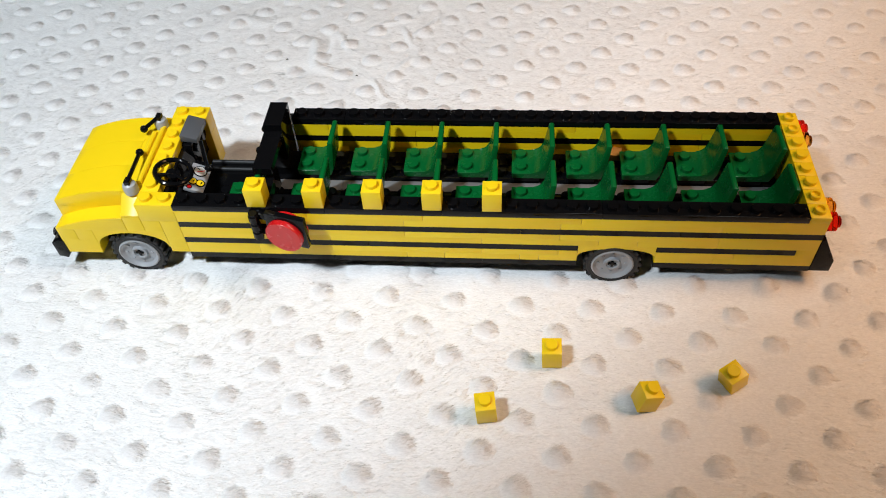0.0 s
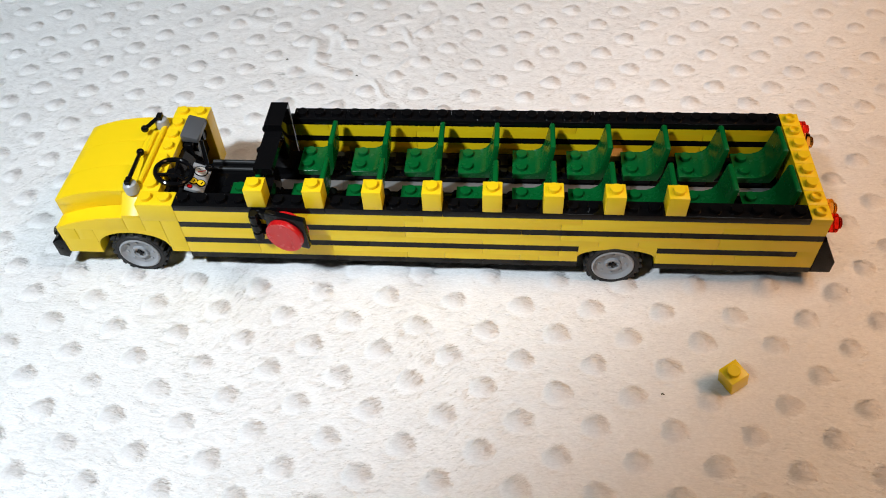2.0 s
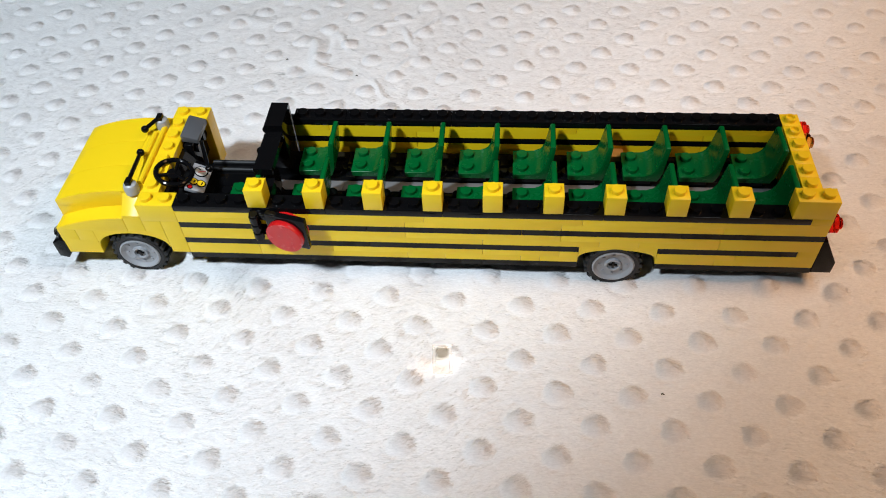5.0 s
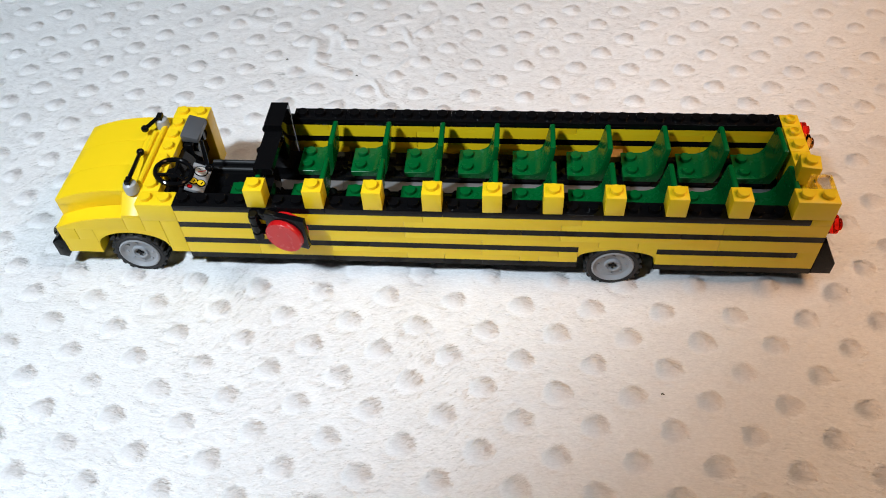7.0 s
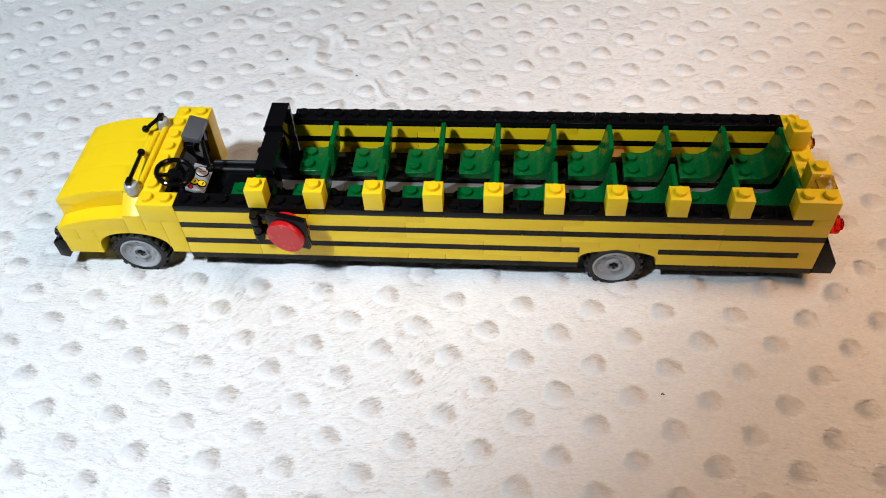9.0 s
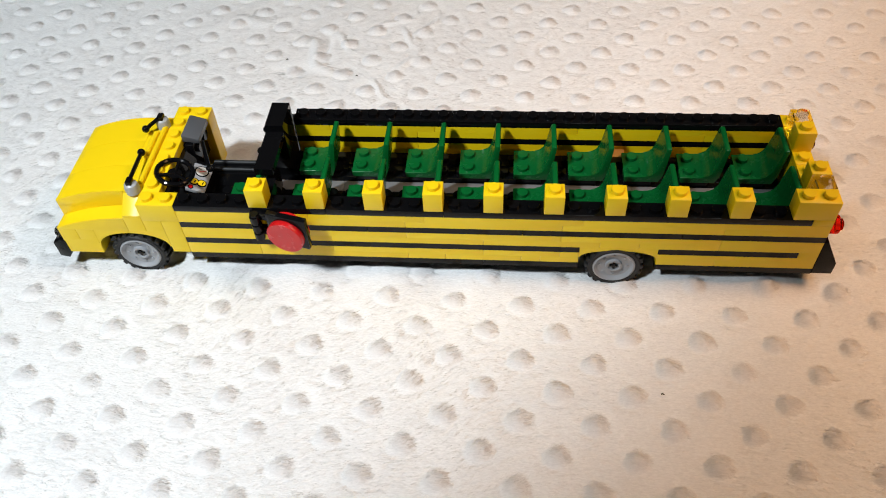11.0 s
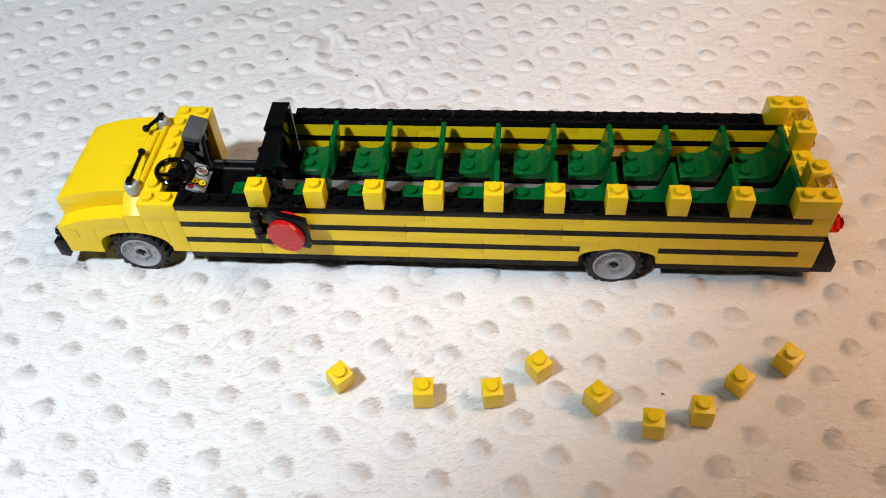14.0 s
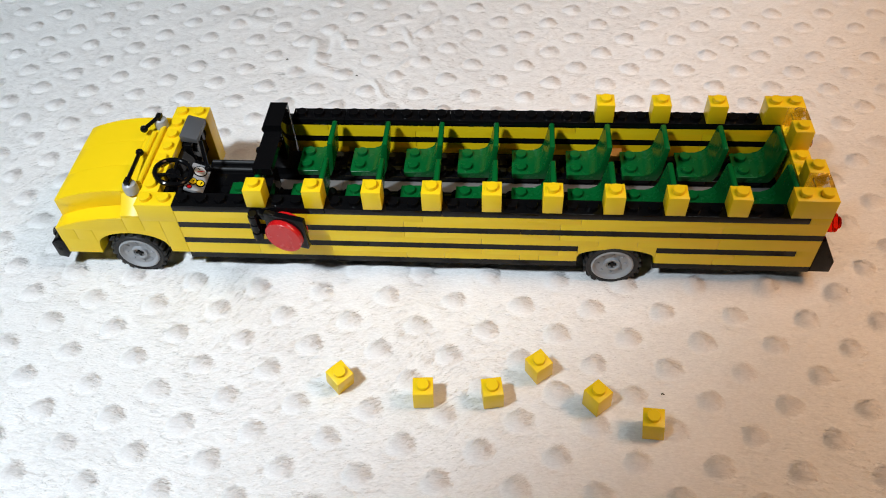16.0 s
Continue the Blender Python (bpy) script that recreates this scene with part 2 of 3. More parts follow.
def pile(cloth, xs, ys, Z, on_dot):
    """The short brushed pile: thin tapered fibres that lean along the nap, combed a little differently from place to place."""
    rng = np.random.default_rng(7)
    n = 1400000
    x = rng.uniform(-0.27, 0.45, n)
    y = -0.122 + 0.385 * rng.uniform(0, 1, n) ** 1.2
    ix = np.clip(np.searchsorted(xs, x) - 1, 0, len(xs) - 2)
    iy = np.clip(np.searchsorted(ys, y) - 1, 0, len(ys) - 2)
    z = Z[iy, ix]
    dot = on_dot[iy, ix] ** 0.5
    gx = (Z[iy, ix + 1] - Z[iy, ix]) / (xs[ix + 1] - xs[ix])
    gy = (Z[iy + 1, ix] - Z[iy, ix]) / (ys[iy + 1] - ys[iy])
    p1, p2 = 22 * x + 5 * y, 75 * x + 40 * y
    comb = np.arctan(0.04 + 0.36 * np.cos(p1 + 2 * np.sin(19 * y)) + 0.15 * np.cos(p2))
    v = y - 0.04 * x - 0.0164 * np.sin(p1 + 2 * np.sin(19 * y)) - 0.002 * np.sin(p2)
    u = x

    def pick(a, b, seed):
        """An even random number for each cell (a, b)."""
        h = np.sin(a * 127.1 + b * 311.7 + seed * 74.7) * 43758.5453
        return h - np.floor(h)
    row = np.floor(v / 0.00060)
    col = np.floor(u / 0.0024 + pick(row, row * 0, 1))
    tuft = pick(col, row, 2)
    comb = comb + rng.normal(0, 0.16, n) + 1.0 * (pick(col, row, 3) - 0.5)
    long = rng.uniform(0.0010, 0.0019, n)
    wide = rng.uniform(0.00008, 0.00015, n)
    lift = rng.uniform(0.04, 0.20, n) + 0.22 * tuft + 0.05 * dot
    dx, dy = np.cos(comb), np.sin(comb)
    root = np.stack([x, y, z - 0.0001], 1)
    cross = np.stack([-dy * wide, dx * wide, rng.normal(0, 0.3, n) * wide], 1)
    tip = root + np.stack([dx * long * np.cos(lift), dy * long * np.cos(lift), long * np.sin(lift) + long * np.cos(lift) * (gx * dx + gy * dy)], 1)
    verts = np.stack([root + cross, root - cross, tip], 1).reshape(-1, 3).astype(np.float32)
    me = bpy.data.meshes.new("pile")
    me.vertices.add(3 * n)
    me.vertices.foreach_set("co", verts.ravel())
    me.loops.add(3 * n)
    me.loops.foreach_set("vertex_index", np.arange(3 * n, dtype=np.int32))
    me.polygons.add(n)
    me.polygons.foreach_set("loop_start", np.arange(0, 3 * n, 3, dtype=np.int32))
    me.update(calc_edges=True)
    me.polygons.foreach_set("use_smooth", np.ones(n, dtype=bool))
    up = np.stack([-gx, -gy, np.ones(n)], 1) + rng.normal(0, 1, (n, 3)) * np.array([1, 1, 0.3]) * 0.13
    # each tuft of the nap leans its own way
    up[:, 0] += 0.65 * (tuft - 0.5)
    up[:, 1] += 0.75 * (pick(col, row, 4) - 0.5)
    up /= np.linalg.norm(up, axis=1)[:, None]
    me.normals_split_custom_set_from_vertices(np.repeat(up, 3, axis=0))
    # fibres on a dot get the same painted shade
    me.attributes.new("dot_shade", "FLOAT", "POINT").data.foreach_set("value", np.repeat(dot, 3).astype(np.float32))
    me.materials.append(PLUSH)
    ob = new("pile", me)
    ob.parent = cloth
    tagged(ob, "short brushed white plush pile", kind="stuff")


# shallow folds of the cloth behind the bus, and its swell under the bus between the wheels: x, y, turn, half length, half width, height
FOLDS = [(0.025, 0.166, -59, 0.022, 0.0030, 0.0017), (0.031, 0.172, -62, 0.012, 0.0020, -0.0012), (0.0405, 0.1775, -37, 0.010, 0.0016, 0.0013),
         (0.0887, 0.1934, -102, 0.013, 0.0020, 0.0014), (0.0780, 0.183, -40, 0.008, 0.0016, 0.0014), (0.0804, 0.1588, -100, 0.014, 0.0024, 0.0013),
         (0.0682, 0.1984, 46, 0.011, 0.0020, 0.0011), (0.0660, 0.1330, -35, 0.009, 0.0014, 0.0013), (0.1106, 0.1803, -90, 0.020, 0.0022, 0.0005),
         (0.1567, 0.1817, -93, 0.018, 0.0022, 0.0006), (-0.02, 0.200, 10, 0.025, 0.0050, 0.0010), (0.010, 0.150, 30, 0.014, 0.0040, -0.0008),
         (0.078, 0.012, 0, 0.085, 0.014, 0.0042), (0.240, 0.010, 0, 0.044, 0.014, 0.0050)]
blanket()


def room():
    for name, lo, hi in (("wall_north", (-1.7, 2.0, -0.1), (2.0, 2.1, 2.2)), ("wall_south", (-1.7, -1.6, -0.1), (2.0, -1.5, 2.2)),
                         ("wall_west", (-1.7, -1.5, -0.1), (-1.6, 2.0, 2.2)), ("wall_east", (1.9, -1.5, -0.1), (2.0, 2.0, 2.2)),
                         ("ceiling", (-1.7, -1.6, 2.2), (2.0, 2.1, 2.3))):
        bm = bmesh.new()
        box(bm, lo, hi, 0)
        tagged(new(name, finish(bm, name, WALL)), "plain pale painted %s of the room" % name.split("_")[0], name.split("_")[0], kind="structure")


room()

# ---- the toy bus: its near wall stands on y = 0, its top edge at TOP, the front wall's end at x = 0 ----
bus = new("toy_bus")
tagged(bus, "yellow toy school bus of plastic bricks, roof missing, green seats inside", "toy bus")


def put(name, u, v, p, nx, ny, plates, material, studs=True, label=""):
    """A building block in the bus: u and v in studs, p in plates below the top edge."""
    return part(name, block(nx, ny, plates, material, studs), None, bus, label, pose(u * S, v * S, TOP - p * PL))


def course(v, p, cuts, material, studs=False, name="plate", plates=1):
    """One course of blocks between the cuts."""
    for a, b in zip(cuts, cuts[1:]):
        put(name, a, v, p, b - a, 1, plates, material, studs)


def side_wall(v, first, rear):
    """The long striped wall: courses from the top down."""
    s = first
    course(v, 1, [c for c in (s, 8, 14, 22, 32) if c >= s], BLACK, True)                 # top rail with its studs
    course(v, 2, [c for c in (s, 7, 13, 21, 33) if c >= s], YELLOW)
    course(v, 3, [c for c in (s, 4, 12, 20, 28, 33) if c >= s], YELLOW)
    course(v, 4, [c for c in (s, 10, 18, 26, 33) if c >= s], BLACK)
    course(v, 5, [c for c in (s, 6, 12, 20, 28, 33) if c >= s], YELLOW)
    course(v, 6, [c for c in (s, 8, 16, 22, 24, 28, 33) if c >= s], YELLOW)
    course(v, 7, [c for c in (s, 10, 21) if c >= s], BLACK)
    course(v, 7, [25, 32], BLACK)
    course(v, 7, [32, 33], YELLOW)
    course(v, 8, [c for c in (s, 4, 8, 16, 20, 21) if c >= s], YELLOW)
    course(v, 8, [25, 29, 33], YELLOW)
    course(v, 9, [c for c in (s, 4, 12, 14, 18, 19, 21) if c >= s], YELLOW)
    course(v, 9, [25, 28, 33], YELLOW)
    course(v, 10, [c for c in (s, 8, 16, 21) if c >= s], BLACK)
    course(v, 10, [25, 33], BLACK)


side_wall(0, 0, 33)
side_wall(7, 5, 33)


def arch(name, u, v, width, top, low, rise, material, spring=0.0):
    """A block with a round arch cut from below; the arch ends at low, its crown at rise."""
    bm = bmesh.new()
    w = width * S / 2
    line = [(GAP, low)]
    for k in range(17):
        a = math.pi * (1 - k / 16)
        line.append((w + (w - 0.0003) * math.cos(a), low + spring + (rise - low - spring) * math.sin(a)))
    line.append((2 * w - GAP, low))
    rows = [[(bm.verts.new((x, y, top)), bm.verts.new((x, y, z))) for x, z in line] for y in (GAP, S - GAP)]
    front, back = rows
    for k in range(len(line) - 1):
        (ft, fl), (ft2, fl2), (bt, bl), (bt2, bl2) = front[k], front[k + 1], back[k], back[k + 1]
        for quad in ((ft, fl, fl2, ft2), (bt, bt2, bl2, bl), (ft, ft2, bt2, bt), (fl, bl, bl2, fl2)):
            bm.faces.new(quad)
    bm.faces.new((front[0][0], back[0][0], back[0][1], front[0][1]))
    bm.faces.new((front[-1][0], front[-1][1], back[-1][1], back[-1][0]))
    return part(name, bm, material, bus, "yellow brick with a wheel arch", pose(u * S, v * S, 0))


for v in (0, 7):
    arch("wheel_arch", 21, v, 4, TOP - 6 * PL, 0.0165, 0.0212, YELLOW)

# top of the tail: a row of eight single studs
for v in range(8):
    bm = bmesh.new()
    box(bm, (GAP, GAP, 0), (S - GAP, S - GAP, PL - 0.00002), 0.00018)
    stud(bm, S / 2, S / 2, PL, v in (0, 1, 6, 7))
    part("plate", bm, YELLOW, bus, "", pose(32 * S, v * S, TOP - PL))
for p, cuts in ((3, (1, 4, 7)), (6, (1, 3, 7)), (9, (1, 5, 7))):
    for a, b in zip(cuts, cuts[1:]):
        put("brick", 32, a, p, 1, b - a, 2 if p == 3 else 3, YELLOW, False)
put("plate", 32, 1, 10, 1, 6, 1, BLACK, False)

# floor: black plates under the seats, a grey aisle
for a, b in ((0, 8), (8, 16), (16, 24), (24, 32)):
    put("floor_plate", max(a, 4), 5, 7, b - max(a, 4), 2, 1, BLACK, True)
    put("floor_plate", a, 1, 7, b - a, 3, 1, BLACK, True)
    put("floor_tile", a, 4, 7, b - a, 1, 1, BLACK, False)
    bm = bmesh.new()
    box(bm, (max(a, 2.5) * S + GAP, 0.0300, 0.0222), (b * S - GAP, 0.0362, 0.0232), 0.0001)
    part("aisle_strip", bm, AISLE, bus, "grey smooth aisle strip")
    put("chassis_plate", a, 1, 10, b - a, 6, 2, BLACK, False)
put("wheel_box", 22.7, 6.3, 6, 1, 0.7, 1.5, TAN, False, "tan plastic block by the wheel box")


def seat_mesh():
    """A seat with two studs, a curved hollow back and thin side webs."""
    bm = bmesh.new()
    t = 0.0032
    pts = [(0.0006, 0), (0.0, 0.0008), (0.0, t)]
    for k in range(9):
        a = math.radians(84) * k / 8
        pts.append((0.0093 + 0.0046 * math.sin(a), t + 0.0046 * (1 - math.cos(a))))
    pts += [(0.0158, 0.0188), (0.0163, 0.0192), (0.0176, 0.0192), (0.0180, 0.0187), (0.0166, 0.0040), (0.0150, 0.0)]
    extrude_profile(bm, pts, 0.0002, 0.0158, 0.0004)
    # rounded front corners come from the bevel; studs at the front
    stud(bm, 0.004, 0.004, t)
    stud(bm, 0.004, 0.012, t)
    return finish(bm, "seat", GREEN, True)


SEAT = seat_mesh()
for k in range(9):
    for v in (1.5, 4.5):
        part("seat", SEAT, None, bus, "green bench seat with two studs", pose(0.044 + 0.024 * k, v * S, TOP - 5 * PL))
        put("seat_plate", 5.5 + 3 * k + 0.15, v + 0.1, 6, 1.4, 1.8, 1, BLACK, False)
part("driver_seat", SEAT, None, bus, "green driver's seat behind the steering wheel", pose(0.0166, 0.012, TOP - 5 * PL))
put("seat_plate", 2.2, 1.6, 6, 1.4, 1.8, 1, BLACK, False)

# partition behind the driver and the door frame, stepping up towards the door side
put("door_pillar", 4, 5, 6, 1, 2, 9, BLACK, False)
put("partition_brick", 4, 7, 10, 1, 1, 9, RUBBER, False)
put("partition_beam", 4, 2, -1, 1, 3, 1, BLACK, False)
put("partition_brick", 4.5, 1, 3, 0.5, 2, 3, BLACK, False)


def hinge_pin(x, y, z):
    """A short pin with a round head that shows at the front of the partition."""
    bm = bmesh.new()
    tube(bm, [(x, y, z), (x + 0.0040, y, z)], 0.0012)
    ball(bm, (x, y, z), 0.0017)
    part("hinge_pin", bm, BLACK, bus)


hinge_pin(0.0318, 0.0425, 0.0475)
hinge_pin(0.0318, 0.0300, 0.0462)

# door sill
put("sill_plate", 0, 5, 7, 4, 1, 1, BLACK, False)
for y in (0.0420, 0.0468):
    bm = bmesh.new()
    tube(bm, [(0.001, y, 0.0236), (0.0315, y, 0.0234)], 0.0010)
    part("sill_bar", bm, RUBBER, bus)


# ---- front: cowl, bonnet, fenders ----
course(0, 3, [-2, 0], YELLOW, True, "brick", 3)
course(7, 3, [-2, 0], YELLOW, True, "brick", 3)
for v in (0, 7):
    course(v, 5, [-2, -1], YELLOW, False, "plate", 2)
    course(v, 6, [-1, 0], YELLOW, False, "brick", 3)
    course(v, 9, [-1, 0], YELLOW, False, "brick", 3)
put("cowl_brick", -2, 1, 3, 1, 6, 3, YELLOW, True)
put("cowl_brick", -2, 1, 6, 1, 6, 3, YELLOW, False)
put("bulkhead_brick", -2, 1, 9, 1, 6, 3, BLACK, False)


def slope_curve(n, x0, x1, z0, z1, power=2.0):
    """A curve that rises from (x0, z0) and levels off at (x1, z1)."""
    return [(x0 + (x1 - x0) * k / n, z1 - (z1 - z0) * (1 - k / n) ** power) for k in range(n + 1)]


def curved_block(name, u0, u1, v, ny, z_front, z_back, z_low, z_low_back=None, label=""):
    bm = bmesh.new()
    pts = [(u0 * S + GAP, z_low)] + slope_curve(12, u0 * S + GAP, u1 * S - GAP, z_front, z_back) + [(u1 * S - GAP, z_low if z_low_back is None else z_low_back)]
    extrude_profile(bm, pts, v * S + GAP, (v + ny) * S - GAP, 0.00025)
    return part(name, bm, YELLOW, bus, label)


for v, n in ((1, 2), (3, 2), (5, 2)):
    curved_block("bonnet_slope", -7, -3, v, n, 0.0355, 0.0420, 0.0322, label="curved yellow bonnet brick")
    put("bonnet_tile", -3, v, 1, 1, n, 1, YELLOW, False)
for v, n in ((1, 4), (5, 2)):
    put("bonnet_brick", -7, v, 6, 4, n, 3, YELLOW, False)
put("bonnet_brick", -3, 1, 6, 1, 6, 5, YELLOW, False)
put("grille_brick", -7, 1, 9, 1, 6, 3, BLACK, False)

for v in (0, 7):
    curved_block("fender_slope", -7, -3, v, 1, 0.0266, 0.0336, 0.0258, label="curved yellow fender brick")
    arch("fender_arch", -5, v, 4, TOP - 5 * PL, 0.0164, 0.0245, YELLOW)
    put("fender_brick", -7, v, 7, 1, 1, 2, YELLOW, False)
    put("fender_brick", -6, v, 7, 1, 1, 2, YELLOW, False)
    put("fender_brick", -7, v, 9.6, 2, 1, 2.6, YELLOW, False)
    put("fender_plate", -3, v, 5, 1, 1, 2.55, YELLOW, False)
    bm = bmesh.new()
    side = 1 if v == 0 else -1
    extrude_profile(bm, [(0.0039 * side, 0.0343), (0.0039 * side, 0.0412), (-0.0039 * side, 0.0352), (-0.0039 * side, 0.0343)], 0.00005, S - 0.00005, 0.0002)
    part("fender_wedge", bm, YELLOW, bus, "small yellow wedge brick", pose(-0.0160, (v + 0.5) * S, 0, 0, 0, 90))
    # headlamp on the nose
    bm = bmesh.new()
    ring_stack(bm, [(0.0029, 0.0), (0.0029, 0.0025), (0.0020, 0.0040)], 20, pose(-0.056, (v + 0.5) * S, 0.0205, 0, -90, 0))
    part("headlamp", bm, CLEAR, bus, "clear round headlamp")
    # bumper ends
    bm = bmesh.new()
    extrude_profile(bm, [(-0.0615, 0.0170), (-0.0615, 0.0085), (-0.0575, 0.0075), (-0.0555, 0.0110), (-0.0555, 0.0185), (-0.0580, 0.0190)], v * S - 0.0002, (v + 1) * S, 0.0003)
    part("bumper_end", bm, BLACK, bus)
bm = bmesh.new()
box(bm, (-0.0605, 0.008, 0.0088), (-0.0560, 0.056, 0.0168), 0.0004)
part("front_bumper", bm, BLACK, bus)
put("chassis_plate", -7, 1, 10, 7, 6, 1, BLACK, False)


def wiper(x0, y0, x1, y1):
    z = 0.0440
    bm = bmesh.new()
    ring_stack(bm, [(0.0030, -0.0025), (0.0031, 0.0006), (0.0027, 0.0020), (0.0014, 0.0029)], 20, pose(x0, y0, z))
    base = part("wiper_base", bm, GREY, bus, "light grey round wiper base")
    bm = bmesh.new()
    tube(bm, [(x0, y0, z + 0.0036), (x1, y1, z + 0.0020)], 0.0009)
    ball(bm, (x1, y1, z + 0.0020), 0.0017)
    box(bm, (x0 - 0.0012, y0 - 0.0018, z + 0.0012), (x0 + 0.0012, y0 + 0.0018, z + 0.0045), 0.0003)
    part("wiper_arm", bm, BLACK, bus, "thin black wiper arm with a ball end")


wiper(-0.0192, 0.0085, -0.0208, 0.0278)
wiper(-0.0187, 0.0500, -0.0238, 0.0432)
# ridge bars along the cowl
for x, y0, y1 in ((-0.0172, 0.0125, 0.0485), (-0.0202, 0.0300, 0.0445)):
    bm = bmesh.new()
    tube(bm, [(x, y0, 0.0428), (x, y1, 0.0428)], 0.0012)
    part("cowl_bar", bm, YELLOW, bus)

# dashboard, steering wheel, gear lever
bm = bmesh.new()
extrude_profile(bm, [(-0.0079, 0.0405), (-0.0079, 0.0438), (-0.0070, 0.0440), (-0.0004, 0.0418), (-0.0004, 0.0396)], 0.0412, 0.0558, 0.0003)
part("console_slope", bm, DARK_GREY, bus, "dark grey sloped console brick")
bm = bmesh.new()
box(bm, (-0.0079, 0.0402, 0.0230), (-0.0036, 0.0558, 0.0392), 0.0003)
for y in (0.0445, 0.0525):
    ring_stack(bm, [(0.0024, 0.0), (0.0024, 0.0017)], 18, pose(-0.0036, y, 0.0350, 0, 90, 0))
part("console_brick", bm, BLACK, bus)
bm = bmesh.new()
extrude_profile(bm, [(-0.0080, 0.0230), (-0.0080, 0.0380), (-0.0060, 0.0380), (-0.0034, 0.0305), (0.0036, 0.0275), (0.0036, 0.0230)], 0.0082, 0.0400, 0.0003)
part("dashboard", bm, BLACK, bus)
DASH = pose(0.0006, 0.0280, 0.0305, 0, 24, 0)


def dial(bm, x, y, r):
    ring_stack(bm, [(r, 0.0), (r, 0.00015)], 24, DASH @ pose(x, y, 0.0011))


bm = bmesh.new()
box(bm, (-0.0042, -0.0080, -0.001), (0.0042, 0.0080, 0.0010), 0.0003)
for v in bm.verts:
    v.co = DASH @ v.co
panel = part("gauge_panel", bm, SILVER, bus, "light grey gauge panel with printed dials")
for name, mat, spots in (("dial_ring", BLACK, ((0.0, 0.0036, 0.0031), (0.0018, -0.0032, 0.0021), (-0.0016, -0.0032, 0.0021), (-0.0022, -0.0068, 0.0012))),):
    for x, y, r in spots:
        bm = bmesh.new()
        dial(bm, x, y, r)
        part(name, bm, mat, panel)
for name, mat, x, y, r in (("dial_face", WHITE, 0.0, 0.0036, 0.0026), ("dial_face", YELLOW, 0.0018, -0.0032, 0.0016), ("dial_face", YELLOW, -0.0016, -0.0032, 0.0016), ("warning_light", RED, -0.0022, -0.0068, 0.0009)):
    bm = bmesh.new()
    ring_stack(bm, [(r, 0.0), (r, 0.00030)], 24, DASH @ pose(x, y, 0.0011))
    part(name, bm, mat, panel)

for mat, x, y, turn, long in ((RED, 0.0004, 0.0036, 35, 0.0036), (BLACK, 0.0022, -0.0032, 80, 0.0016), (BLACK, -0.0012, -0.0032, 80, 0.0016), (BLACK, -0.0009, 0.0046, -20, 0.0012)):
    bm = bmesh.new()
    box(bm, (-long / 2, -0.0002, 0.0), (long / 2, 0.0002, 0.0004), 0)
    for vert in bm.verts:
        vert.co = DASH @ pose(x, y, 0.0011, 0, 0, turn) @ vert.co
    part("dial_needle", bm, mat, panel)

bm = bmesh.new()
tilt = pose(-0.0045, 0.0196, 0.0425, 0, 14, 0)
R, r = 0.0074, 0.0011
n, k2 = 32, 10
rings = [[bm.verts.new(tilt @ Vector(((R + r * math.cos(2 * math.pi * b / k2)) * math.cos(2 * math.pi * a / n), (R + r * math.cos(2 * math.pi * b / k2)) * math.sin(2 * math.pi * a / n), r * math.sin(2 * math.pi * b / k2)))) for b in range(k2)] for a in range(n)]
for a in range(n):
    for b in range(k2):
        bm.faces.new((rings[a][b], rings[(a + 1) % n][b], rings[(a + 1) % n][(b + 1) % k2], rings[a][(b + 1) % k2]))
for a in (90, 210, 330):
    tube(bm, [tilt @ Vector((0, 0, -0.0012)), tilt @ Vector((R * math.cos(radians(a)), R * math.sin(radians(a)), 0))], 0.0008)
ring_stack(bm, [(0.0018, -0.010), (0.0018, -0.0022), (0.0030, -0.0018), (0.0030, -0.0006)], 20, tilt)
part("steering_wheel", bm, BLACK, bus, "glossy black three-spoke steering wheel")
bm = bmesh.new()
tube(bm, [(0.0035, 0.0345, 0.0300), (0.0015, 0.0405, 0.0420)], 0.0009)
ball(bm, (0.0035, 0.0345, 0.0305), 0.0017)
part("gear_lever", bm, BLACK, bus)


